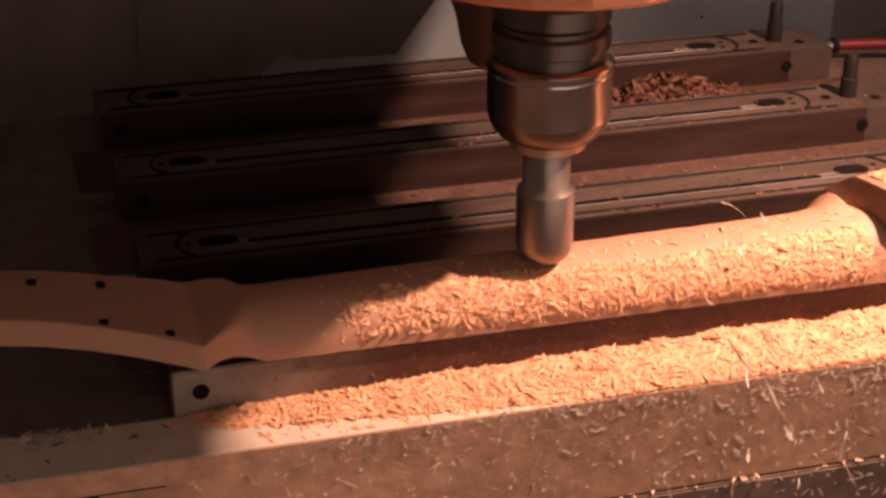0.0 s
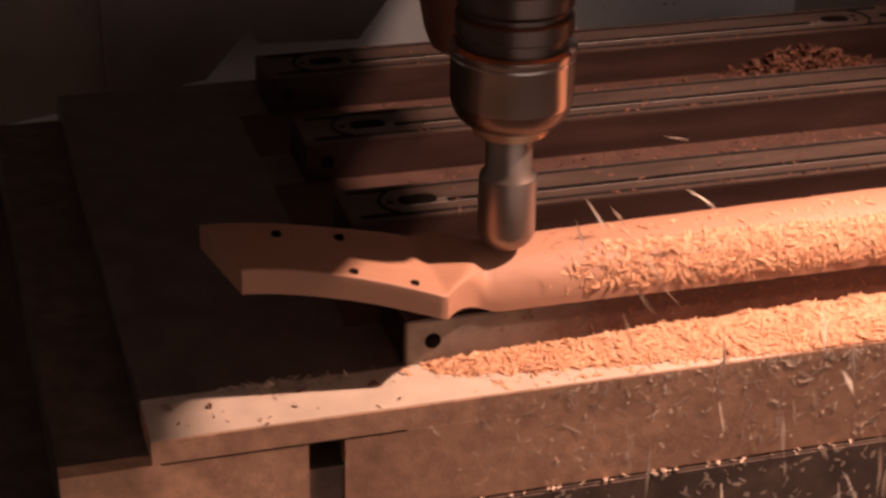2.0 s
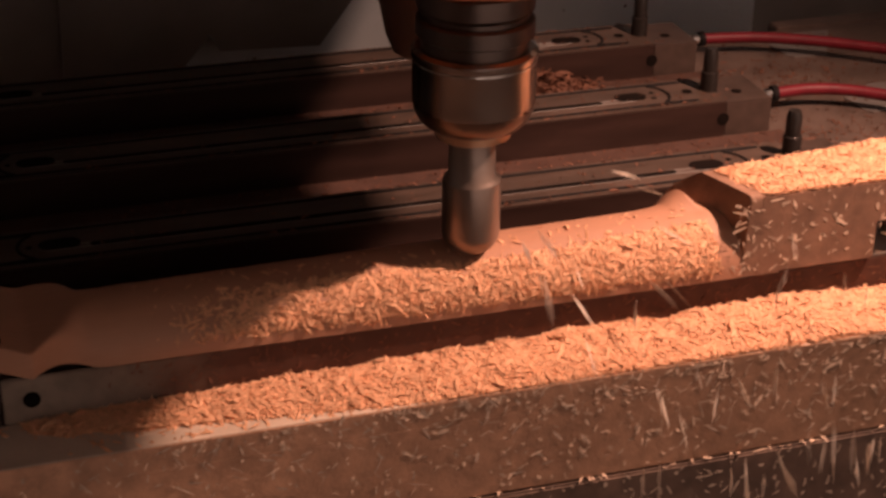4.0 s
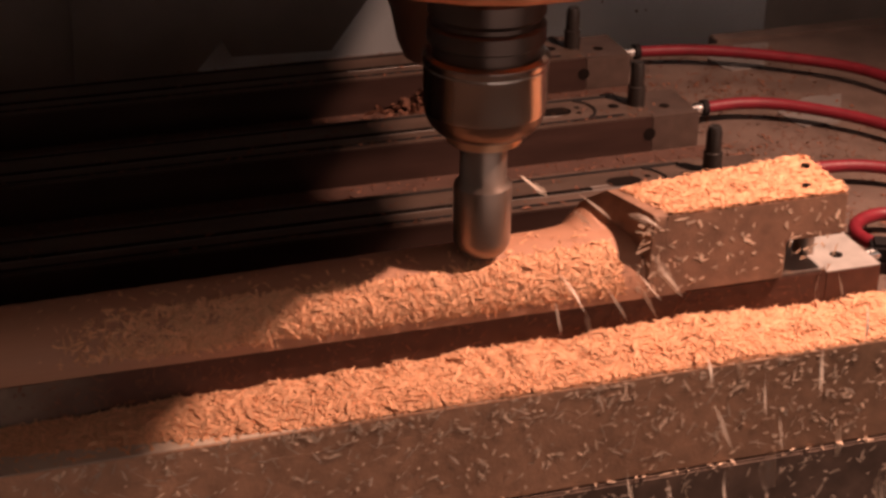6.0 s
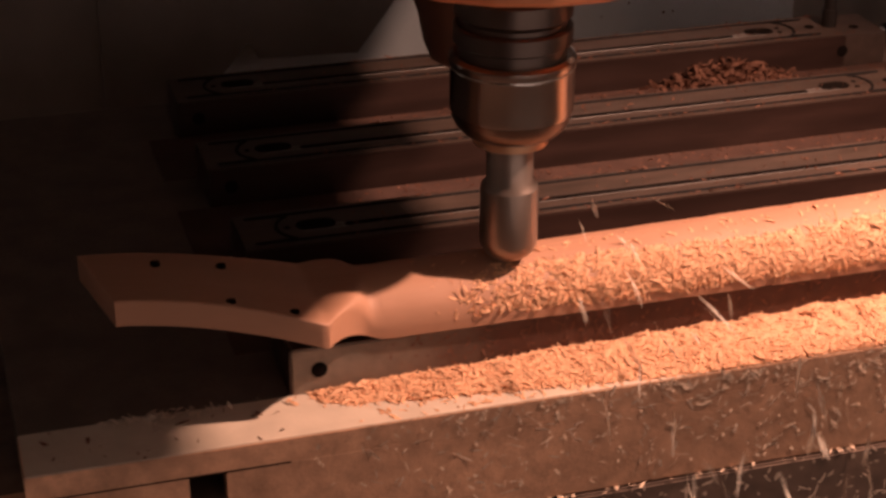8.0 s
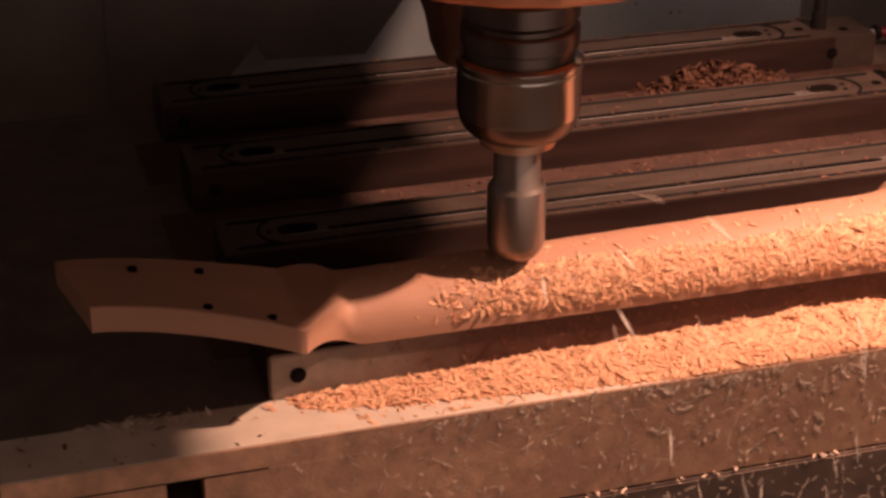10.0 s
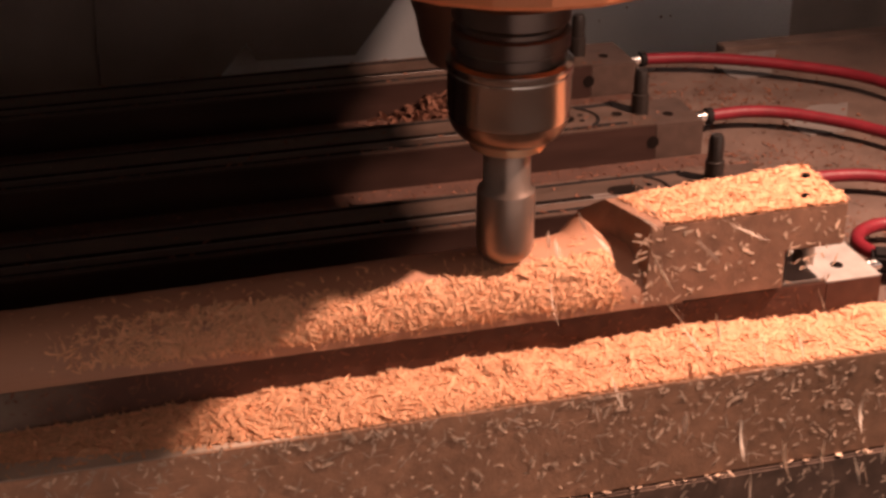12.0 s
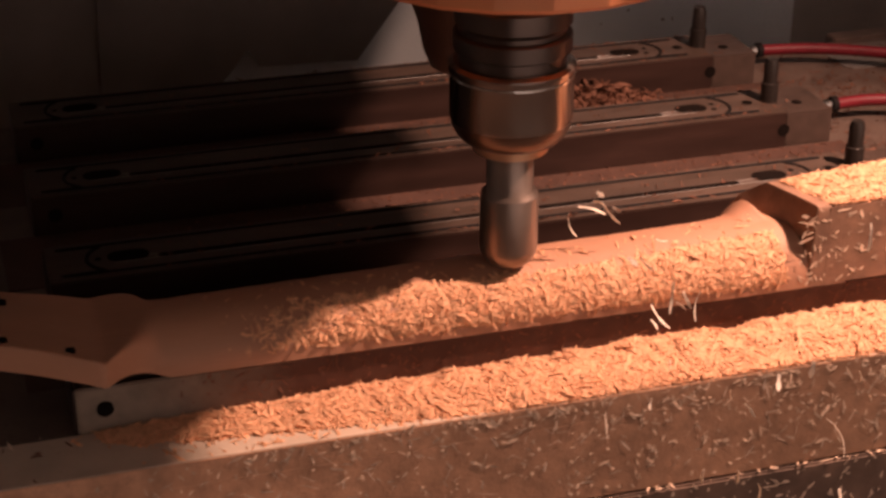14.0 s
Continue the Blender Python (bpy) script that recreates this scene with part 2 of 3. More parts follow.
def build_spindle():
    root = thing("spindle", "spindle with a steel collet chuck and a round-nosed cutter", "spindle", (TX, TY, TIP))
    h = lambda z: (z - 0.928) * 1.006
    part("housing", turned([(0.084, h(1.0875)), (0.0885, h(1.0905)), (0.0885, h(1.149))], 22), NOSE, root, "orange spindle nose")
    part("taper_flange", turned([(0.0262, h(1.070)), (0.0285, h(1.0675)), (0.0285, h(1.0585)), (0.0262, h(1.0560)), (0.0262, h(1.0535))][::-1] + [(0.0262, h(1.0715)), (0.0300, h(1.074)), (0.0300, h(1.088))], 64), DARK_STEEL, root, soft=40)
    part("chuck_body", turned([(0.0262, h(1.0375)), (0.0262, h(1.0435)), (0.0288, h(1.0450)), (0.0288, h(1.0525)), (0.0275, h(1.0536))], 64), DARK_STEEL, root, soft=40)
    nut = part("clamping_nut", turned([(0.0299, h(1.0095)), (0.0303, h(1.0120)), (0.0303, h(1.0330)), (0.0308, h(1.0345)), (0.0308, h(1.0370)), (0.0285, h(1.0385))], 64), STEEL, root, "brushed steel collet nut", soft=30)
    part("nut_groove", turned([(0.03065, h(1.0320)), (0.03065, h(1.0330))], 64), CHROME, nut)
    # chamfer coloured darker than the nut, painting out the glow from below
    part("nut_chamfer", turned([(0.0185, h(0.9965)), (0.0205, h(0.9972)), (0.0245, h(0.9993)), (0.0272, h(1.0022)), (0.0290, h(1.0060)), (0.0299, h(1.0095))], 64), DARK_STEEL, nut, "nut's lower chamfer with its shade put into a darker steel", soft=50)
    part("collet_ring", turned([(0.0175, h(0.9920)), (0.0188, h(0.9928)), (0.0188, h(0.9972)), (0.0180, h(0.9980))], 48), COPPER, root, soft=40)
    nose = [(0.0147 * math.sin(a), h(0.9280) + 0.0125 * (1 - math.cos(a))) for a in (0.06, 0.3, 0.55, 0.8, 1.05, 1.3, 1.5708)]
    cutter = part("cutter", turned(nose + [(0.0147, h(0.9680)), (0.0144, h(0.9692)), (0.0119, h(0.9712)), (0.0117, h(0.9930))], 48, lobes=4, lobe=0.02), CARBIDE, root, "worn round-nosed milling cutter", soft=60)
    return root, cutter


SPINDLE, CUTTER = build_spindle()


def air_nozzle():
    root = thing("air_nozzle", "brown plastic air nozzle beside the spindle", "nozzle", (0.194, 0.12, 0.9985))
    part("body", turned([(0.006, -0.004), (0.012, 0.000), (0.016, 0.010), (0.019, 0.026), (0.024, 0.040), (0.027, 0.07), (0.027, 0.16)], 32), NOZZLE, root, soft=50)


air_nozzle()


def machine_head():
    root = thing("spindle_carriage", "unseen carriage over the spindle, its blocks placed to cast shade", "carriage", (0, 0, 0))
    # unseen blocks, stepped so their shadow edges fall on bars, neck and bed
    part("casting", box(-0.10, 0.391, -0.034, 0.30, 1.1495, 1.9985, 0.008), METAL_AND_SHADE, root)
    part("side_shade_block", box(0.3915, 0.402, 0.066, 0.2045, 1.1495, 1.9985, 0.004), METAL_AND_SHADE, root)
    part("rear_shade_block", box(0.3915, 0.488, 0.205, 0.30, 1.1495, 1.9985, 0.004), METAL_AND_SHADE, root)
    part("front_shade_block", box(-0.10, 0.318, -0.076, -0.0345, 1.1495, 1.9985, 0.004), METAL_AND_SHADE, root)
    part("column", box(-0.10, 0.30, 0.302, 0.69, 1.30, 1.9985, 0.008), METAL_AND_SHADE, root)


machine_head()


def work_lamp():
    root = thing("work_lamp", "small machine work lamp on an arm beside the carriage", "lamp", LAMP)
    turn = (Vector(AIM) - Vector(LAMP)).to_track_quat("-Z", "Y").to_matrix().to_4x4()
    bm = turned([(0.026, 0.030), (0.030, 0.024), (0.034, -0.012), (0.031, -0.012), (0.027, 0.018)], 32)
    bmesh.ops.transform(bm, matrix=turn, verts=bm.verts[:])
    part("hood", bm, METAL_AND_SHADE, root, soft=40)
    part("arm", tube([(0.004, 0.0, 0.028), (0.0, 0.02, 0.08), (-0.02, 0.06, 0.12), (-0.15, 0.10, 0.13), (-0.2105, 0.10, 0.13)], 0.008), METAL_AND_SHADE, root, soft=60)


work_lamp()


# ---- machine table and what stands on it ----
def machine_table():
    root = thing("machine_table", "grimy cast iron machine table strewn with chips", "machine table", (0, 0, 0))
    part("table_body", box(-0.30, 1.30, -0.0400, 0.44, 0.74, ZB - 0.001, 0.0012), BED, root)
    part("slide", box(-0.10, 1.10, 0.0, 0.40, 0.44, 0.74, 0.003), BED, root)
    return root


rides(machine_table())


def riser():
    root = thing("riser_block", "brown dusty riser under the fixture plate, with a square slot", "riser")
    # core behind each face is darker: the shade on its top is painted in
    for x0, x1 in ((-0.177, -0.0590), (-0.0410, 1.25)):
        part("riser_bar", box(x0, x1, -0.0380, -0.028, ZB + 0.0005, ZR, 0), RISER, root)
        part("riser_shade_core", box(x0, x1, -0.0275, 0.40, ZB + 0.0005, ZR, 0.0005), BED, root)
    part("slot_floor", box(-0.0590, -0.0410, -0.036, 0.40, ZB + 0.0005, 0.8455, 0), BED, root)
    part("slot_back", box(-0.0588, -0.0412, -0.010, 0.0, 0.8457, ZR - 0.001, 0), HOLE_SHADE, root)
    return root


rides(riser())


def fixture_plate():
    root = thing("fixture_plate", "dull aluminium fixture plate dusted with wood chips", "plate")
    part("plate", box(-0.134, 0.768, 0.0005, 0.41, ZR + 0.0005, ZP, 0), PLATE, root)
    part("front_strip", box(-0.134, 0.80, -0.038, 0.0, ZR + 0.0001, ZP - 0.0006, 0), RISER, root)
    part("powder_film", box(-0.1335, 0.7995, -0.0374, 0.0, ZP - 0.0006, ZP, 0), STRIP, root, "pale film of wood powder")
    part("joint_gap", box(-0.130, -0.010, -0.0381, -0.030, ZR - 0.0003, ZR + 0.0005, 0), HOLE_SHADE, root)
    # thin dark sheets paint the shade of the lanes, along with dust
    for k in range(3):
        part("lane_shade_film", box(-0.02, 0.53, k * PITCH + 0.047, k * PITCH + 0.1145, ZP, ZP + 0.0006, 0), LANE_SHADE, root)
    part("rear_strip", box(0.622, 0.775, 0.4105, 0.426, ZR + 0.001, ZP + 0.002, 0.001), PLATE, root)
    return root


rides(fixture_plate())


def vacuum_fixture(side, end, post_metal):
    root = thing("vacuum_fixture", "dusty metal vacuum fixture bar with a black sealing ring", "fixture", group="vacuum fixtures on the plate")
    W = 0.046
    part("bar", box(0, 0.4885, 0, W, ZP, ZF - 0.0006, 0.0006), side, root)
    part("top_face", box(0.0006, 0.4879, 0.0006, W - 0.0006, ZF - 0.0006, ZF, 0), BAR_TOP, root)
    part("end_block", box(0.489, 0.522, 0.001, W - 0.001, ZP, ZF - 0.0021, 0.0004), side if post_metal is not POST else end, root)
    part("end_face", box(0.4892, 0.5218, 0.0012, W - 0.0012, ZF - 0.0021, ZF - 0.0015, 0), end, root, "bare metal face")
    part("sealing_ring", tube([(x, y, ZF) for x, y in oval(0.022, 0.456, 0.006, 0.040, 6)], 0.0011, 8, True), RUBBER, root, "black rubber cord")
    part("channel_edge", tube([(x, y, ZF - 0.0002) for x, y in oval(0.060, 0.408, 0.0165, 0.0215, 4)], 0.0004, 6, True), SHEET, root)
    part("channel", slab(oval(0.060, 0.408, 0.0165, 0.0215, 6), ZF - 0.0005, ZF + 0.0002), HOLE_SHADE, root)
    part("port", slab(oval(0.4185, 0.4405, 0.017, 0.030, 8), ZF - 0.001, ZF + 0.0003), HOLE_SHADE, root)
    part("port", slab(oval(0.033, 0.056, 0.017, 0.030, 8), ZF - 0.001, ZF + 0.0003), HOLE_SHADE, root)
    for x, y, r in ((0.444, 0.018, 0.0018), (0.446, 0.027, 0.0018), (0.470, 0.023, 0.0036), (0.028, 0.023, 0.0018)):
        part("screw_hole", turned([(r, ZF - 0.001), (r, ZF + 0.0003)], 20), HOLE_SHADE, root, at=(x, y, 0))
    part("screw_hole", turned([(0.0036, ZF - 0.003), (0.0036, ZF - 0.0012)], 20), HOLE_SHADE, root, at=(0.504, 0.018, 0))
    for x in (0.0135, 0.4865) if post_metal is POST else (0.0135,):
        bore = part("side_bore", turned([(0.0042, -0.0004), (0.0042, 0.004)], 24, "y"), HOLE_SHADE, root, at=(x, 0, 0.8875))
        part("socket", turned([(0.0024, -0.0007), (0.0024, 0.001)], 6, "y"), HOLE_SHADE, bore)
    post = part("locating_post", turned([(0.0058, ZF - 0.001), (0.0058, ZF + 0.013), (0.0048, ZF + 0.0135), (0.0048, ZF + 0.026), (0.0036, ZF + 0.0295)], 24), post_metal, root, "steel locating post", at=(0.4857, 0.0225, 0), soft=40)
    part("hose_barb", turned([(0.0032, 0.516), (0.0032, 0.534), (0.0038, 0.5345), (0.0038, 0.541)], 16, "x"), CHROME, root, "polished metal hose barb", at=(0, 0.034, 0.887), soft=40)
    return root


front_fixture = rides(vacuum_fixture(BAR, LIT_END_METAL, CARBIDE))
part("end_plate", box(0.4585, 0.4880, 0.0012, 0.0448, ZF + 0.0004, ZF + 0.0012, 0), LIT_END_METAL, front_fixture, "bare metal plate")
# left end capped dark: grime, plus the shade that falls on it
part("end_cap", box(-0.0012, -0.0002, 0.001, 0.045, ZP, ZF - 0.001, 0), SHADED_BAR, front_fixture, "grimy end face with shade put into its colour")
# rear bars get the same build in shaded colours
spare = vacuum_fixture(SHADED_BAR, SHADED_END, POST)
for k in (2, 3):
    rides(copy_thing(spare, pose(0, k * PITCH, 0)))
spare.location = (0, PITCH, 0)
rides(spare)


def hoses():
    lines = [
        ([(0.5465, 0.040, 0.887), (0.5425, 0.050, 0.887), (0.5420, 0.061, 0.887), (0.5500, 0.073, 0.887), (0.5680, 0.0795, 0.887), (0.5850, 0.072, 0.887), (0.596, 0.058, 0.887)], "short red hose looped beside the fixture"),
        ([(0.541, 0.149, 0.887), (0.570, 0.149, 0.888), (0.600, 0.141, 0.888), (0.634, 0.114, 0.887), (0.66, 0.07, 0.886), (0.68, 0.01, 0.882), (0.69, -0.08, 0.860)], "red vacuum hose bending off the fixture"),
        ([(0.541, 0.264, 0.887), (0.570, 0.262, 0.888), (0.600, 0.248, 0.888), (0.637, 0.213, 0.887), (0.664, 0.162, 0.886), (0.69, 0.09, 0.885), (0.70, 0.0, 0.880)], "red vacuum hose bending off the fixture"),
        ([(0.541, 0.379, 0.887), (0.585, 0.367, 0.888), (0.637, 0.338, 0.888), (0.681, 0.297, 0.888), (0.704, 0.235, 0.887), (0.73, 0.14, 0.885), (0.74, 0.0, 0.880)], "red vacuum hose bending off the fixture"),
    ]
    for i, (pts, label) in enumerate(lines):
        x, y, z = pts[0]
        root = rides(thing("vacuum_hose", label, "hose", (x, y, z), "vacuum hoses"))
        part("hose_tube", tube([(a - x, b - y, c - z) for a, b, c in pts], 0.0041), HOSE, root, soft=60)
        if i:
            part("collar", turned([(0.0056, -0.0016), (0.0056, 0.0024)], 20, "x"), RUBBER, root, "black rubber collar")
        else:
            bm = box(-0.0070, 0.0140, -0.0115, 0.0035, -0.0050, 0.0060, 0.002)
            bmesh.ops.rotate(bm, cent=(0, 0, 0), matrix=Matrix.Rotation(radians(-25), 3, "Z"), verts=bm.verts[:])
            part("elbow", bm, RUBBER, root, "black plastic elbow")


hoses()


def stop_plates():
    for y in (0.352, 0.240):
        rides(solid("stop_plate", slab([(0.602, y + 0.006), (0.606, y), (0.632, y), (0.660, y + 0.048), (0.632, y + 0.049), (0.600, y + 0.030)], ZP, ZP + 0.0009), SHEET, "pale sheet metal plate under a red hose", "metal plate", "stop plates"))


stop_plates()


# ---- the guitar neck on the front fixture ----
def neck_section(x):
    """half width, height and squareness of the neck's cross-section at x along the bar."""
    k = min(max((x - 0.3775) / 0.002, 0), 1)
    k = k * k * (3 - 2 * k)
    w = 0.0255 + 0.0015 * min(max(x / 0.36, 0), 1)
    shaft = 0.0258 + 0.0042 * min(max((x - 0.06) / 0.28, 0), 1) + 0.002 * min(max((x - 0.335) / 0.036, 0), 1) ** 2
    return w, shaft + (0.0468 - shaft) * k, 2.1 + 22 * k, k


def ramp_up(x, y):
    """The concave climb that the round cutter leaves at the back, before the heel."""
    return 0.010 * min(max((x - 0.335) / 0.036, 0), 1) ** 2 * min(max((y + 0.004) / 0.014, 0), 1) * (1 - min(max((x - 0.3695) / 0.004, 0), 1))


NECK_Y, SIDE = 0.0240, 0.0035
HEEL_BACK = lambda x: 0.0330 + 0.115 * (x - 0.375)


def neck_point(x, a):
    """The point of the neck's surface at x and angle a, from 0 at the front edge to pi at the back edge."""
    w, h, p, k = neck_section(x)
    c, s = math.cos(a), math.sin(a)
    y = -w * math.copysign(abs(c) ** (2 / p), c)
    z = SIDE + (h - SIDE) * abs(s) ** (2 / p)
    z += ramp_up(x, y) * abs(s)
    # the heel narrows at the back, and its end wall runs aslant
    y = min(y, w + (HEEL_BACK(x) - NECK_Y - w) * k)
    across = NECK_Y + y - 0.012
    slant = (0.33 + 0.25 * (1 - k) if across > 0 else 0.33) * math.sin(math.pi * min(max((x - 0.35) / 0.07, 0), 1))
    return Vector((x - slant * across, NECK_Y + y, ZF + z))


def head_top(x):
    """The height of the head's upper face at x."""
    if x > 0.0138:
        return 0.9245 + 0.0013 * min((x - 0.0138) / 0.03, 1)
    return 0.9457 - 0.0212 * max((x + 0.084) / 0.0978, 0) ** 1.7


def guitar_neck():
    root = thing("guitar_neck", "half-carved pale wooden guitar neck lying on the vacuum fixture", "guitar neck")
    bm = bmesh.new()
    xs = [0.046 + 0.304 * i / 60 for i in range(61)] + [0.352 + 0.001 * i for i in range(25)] + [0.3770 + 0.00025 * i for i in range(13)] + [0.381 + 0.001 * i for i in range(17)] + [0.400]
    rings = []
    for x in xs:
        ring = [neck_point(x, math.pi * j / 40) for j in range(41)]
        ring = [Vector((ring[0].x, ring[0].y, ZF + 0.0003))] + ring + [Vector((ring[-1].x, ring[-1].y, ZF + 0.0003))]
        rings.append([bm.verts.new(p + Vector((0, 0, 0.0004 * noise.noise(p * 120)))) for p in ring])
    for a, b in zip(rings, rings[1:]):
        for j in range(len(a)):
            j2 = (j + 1) % len(a)
            bm.faces.new((a[j], b[j], b[j2], a[j2]))
    bm.faces.new(rings[0]), bm.faces.new(rings[-1][::-1])
    bmesh.ops.recalc_face_normals(bm, faces=bm.faces[:])
    shaft = part("shaft", bm, WOOD, root, soft=50)
    shaft.data.materials.append(HEEL_WOOD)
    for f in shaft.data.polygons:
        f.material_index = int(f.index // 43 >= 88)
    profile = [(0.391, 0.9004), (0.461, 0.9004), (0.461, 0.922), (0.4945, 0.922), (0.4945, 0.9468), (0.391, 0.9468)]
    bm = bmesh.new()
    near = [bm.verts.new((x, NECK_Y - 0.02705, z)) for x, z in profile]
    far = [bm.verts.new((x, HEEL_BACK(x), z)) for x, z in profile]
    for k in range(6):
        bm.faces.new((near[k], near[(k + 1) % 6], far[(k + 1) % 6], far[k]))
    bm.faces.new(near), bm.faces.new(far[::-1])
    bmesh.ops.recalc_face_normals(bm, faces=bm.faces[:])
    worn = [e for e in bm.edges if max(v.co.x for v in e.verts) > 0.46]
    bmesh.ops.bevel(bm, geom=worn, offset=0.0012, segments=3, affect="EDGES")
    heel = part("heel", bm, HEEL_WOOD, root, "square uncut heel", soft=40)
    for x, y in ((0.486, 0.030), (0.474, 0.006)):
        part("peg_hole", turned([(0.0024, 0.94), (0.0024, 0.9492)], 16), HOLE_SHADE, heel, at=(x, y, 0))
    # the head flows out of the shaft and sweeps up, flat on top, with a hollow under its root
    bm = bmesh.new()
    rows = []
    ease = lambda v: (lambda u: u * u * (3 - 2 * u))(min(max(v, 0), 1))
    for i in range(61):
        x = 0.050 - 0.134 * i / 60
        flat = ease((0.042 - x) / 0.026)
        top = head_top(x)
        low = ZF + 0.0004 + (top - 0.0137 - ZF) * ease((0.0475 - x) / 0.034) ** 0.8
        front = -0.0016 - 0.0212 * min(max((0.038 - x) / 0.0242, 0), 1) ** 1.5 + 0.0110 * min(max((0.012 - x) / 0.092, 0), 1)
        back = 0.0496 - 0.0076 * ease((0.046 - x) / 0.07)
        yc, w, p = (front + back) / 2, (back - front) / 2, 2.1 + 14 * flat
        side = 0.0035 + 0.004 * flat
        row = [(front, low)]
        for j in range(37):
            a = math.pi * j / 36
            c, q = math.cos(a), math.sin(a)
            row.append((yc - w * math.copysign(abs(c) ** (2 / p), c), low + side + (top - low - side) * abs(q) ** (2 / p)))
        row.append((back, low))
        lean = 0.2 * min(max(-x / 0.08, 0), 1)
        rows.append([bm.verts.new((x - lean * (y + 0.013), y, z)) for y, z in row])
    for a, b in zip(rows, rows[1:]):
        for j in range(39):
            bm.faces.new((a[j], b[j], b[(j + 1) % 39], a[(j + 1) % 39]))
    bm.faces.new(rows[0]), bm.faces.new(rows[-1][::-1])
    bmesh.ops.recalc_face_normals(bm, faces=bm.faces[:])
    head = part("head", bm, WOOD, root, "upswept wooden head", soft=35)
    for x, y in ((-0.0305, -0.0125), (-0.001, -0.0155), (-0.060, 0.026), (-0.028, 0.027)):
        top = head_top(x)
        part("tuner_hole", turned([(0.0024, top - 0.012), (0.0024, top + 0.0007)], 20), HOLE_SHADE, head, at=(x, y, 0))
    return root


rides(guitar_neck())


# ---- chips ----
rng = np.random.default_rng(7)


def chip_mesh(name, places, normals, length, width, lift, material, bend=1.0, y_range=None):
    """Many small curled shavings in one mesh, each lying roughly along the surface under it."""
    P = np.asarray(places, float)
    N = np.asarray(normals, float)
    N = N / np.linalg.norm(N, axis=1)[:, None]
    m = len(P)
    tilt = N + rng.normal(0, lift, (m, 3))
    tilt /= np.linalg.norm(tilt, axis=1)[:, None]
    d = np.cross(tilt, rng.normal(0, 1, (m, 3)))
    d /= np.linalg.norm(d, axis=1)[:, None]
    s = np.cross(tilt, d)
    L = length * np.clip(np.exp(rng.normal(-0.15, 0.42, m)), 0.3, 2.2)
    W = width * np.clip(np.exp(rng.normal(-0.1, 0.38, m)), 0.35, 2.2)
    curl = rng.uniform(0.2, 1.8, m) * bend
    arch = rng.choice((-1.0, 1.0, 1.0), m)
    verts = np.empty((m, 8, 3))
    for k in range(4):
        u = (k / 3 - 0.5) * curl
        R = L / curl
        along, high = R * np.sin(u), arch * R * (np.cos(u) - np.cos(curl / 2))
        taper = W * (0.45 if k in (0, 3) else 1.0)
        c = P + d * along[:, None] + tilt * high[:, None]
        verts[:, 2 * k] = c - s * (taper / 2)[:, None]
        verts[:, 2 * k + 1] = c + s * (taper / 2)[:, None] + tilt * (0.3 * bend * taper)[:, None]
    verts += rng.normal(0, 1, (m, 8, 3)) * (0.11 * W)[:, None, None]
    if y_range:  # pressed against a face, or swept off its edge
        verts[:, :, 1] = np.clip(verts[:, :, 1], *y_range)
    base = (np.arange(m) * 8)[:, None, None]
    faces = (base + np.array([[0, 1, 3, 2], [2, 3, 5, 4], [4, 5, 7, 6]])[None]).reshape(-1, 4)
    me = bpy.data.meshes.new(name)
    me.from_pydata(verts.reshape(-1, 3).tolist(), [], faces.tolist())
    me.materials.append(material)
    return new(name, me)


def bed_height(x, y):
    """How high the chips lie on the plate in front of the fixture."""
    grow = min(max((x - 0.02) / 0.36, 0), 1)
    fall = 1 - 0.55 * min(max((x - 0.40) / 0.12, 0), 1)
    edge = min(max((y + 0.0372 - 0.017 * (1 - min(grow * 1.9, 1))) / 0.016, 0), 1) ** 0.7
    lump = 0.55 + 0.95 * noise.noise((x * 40, y * 48, 1.0)) + 0.55 * noise.noise((x * 115, y * 125, 4.0))
    return max(0, (0.0022 + 0.0085 * grow * fall) * edge * (0.55 + 0.45 * lump) * min(max((x + 0.004) / 0.03, 0), 1))


def chip_bed():
    bm = bmesh.new()
    nx, ny = 260, 18
    grid = []
    for i in range(nx + 1):
        x = -0.004 + 0.64 * i / nx
        row = []
        for j in range(ny + 1):
            y = -0.0375 + 0.0372 * j / ny
            row.append(bm.verts.new((x, y, ZP - 0.0006 + bed_height(x, y))))
        grid.append(row)
    for a, b in zip(grid, grid[1:]):
        for j in range(ny):
            bm.faces.new((a[j], b[j], b[j + 1], a[j + 1]))
    rides(solid("chip_bed", bm, DUST, "bed of fine orange wood dust along the fixture", "wood chips", kind="stuff", soft=180))
    places = []
    for _ in range(76000):
        x, y = rng.uniform(-0.004, 0.636), rng.uniform(-0.0362, -0.001)
        h = bed_height(x, y)
        if h > 0.0006 or rng.random() < 0.06:
            if rng.random() < (0.5 if x > 0.54 else min(1, max(0.01, (x + 0.005 + (y + 0.02) * 1.5) / 0.20))):
                places.append((x, y, ZP + h + rng.uniform(-0.0012, 0.0004)))
    rides(tagged(chip_mesh("chip_layer", places, [(0, -0.2, 1)] * len(places), 0.0062, 0.0012, 0.15, CHIP, 0.65, (-0.0377, 0.0)), "loose pale orange wood chips heaped along the fixture", "wood chips", kind="stuff"))


chip_bed()


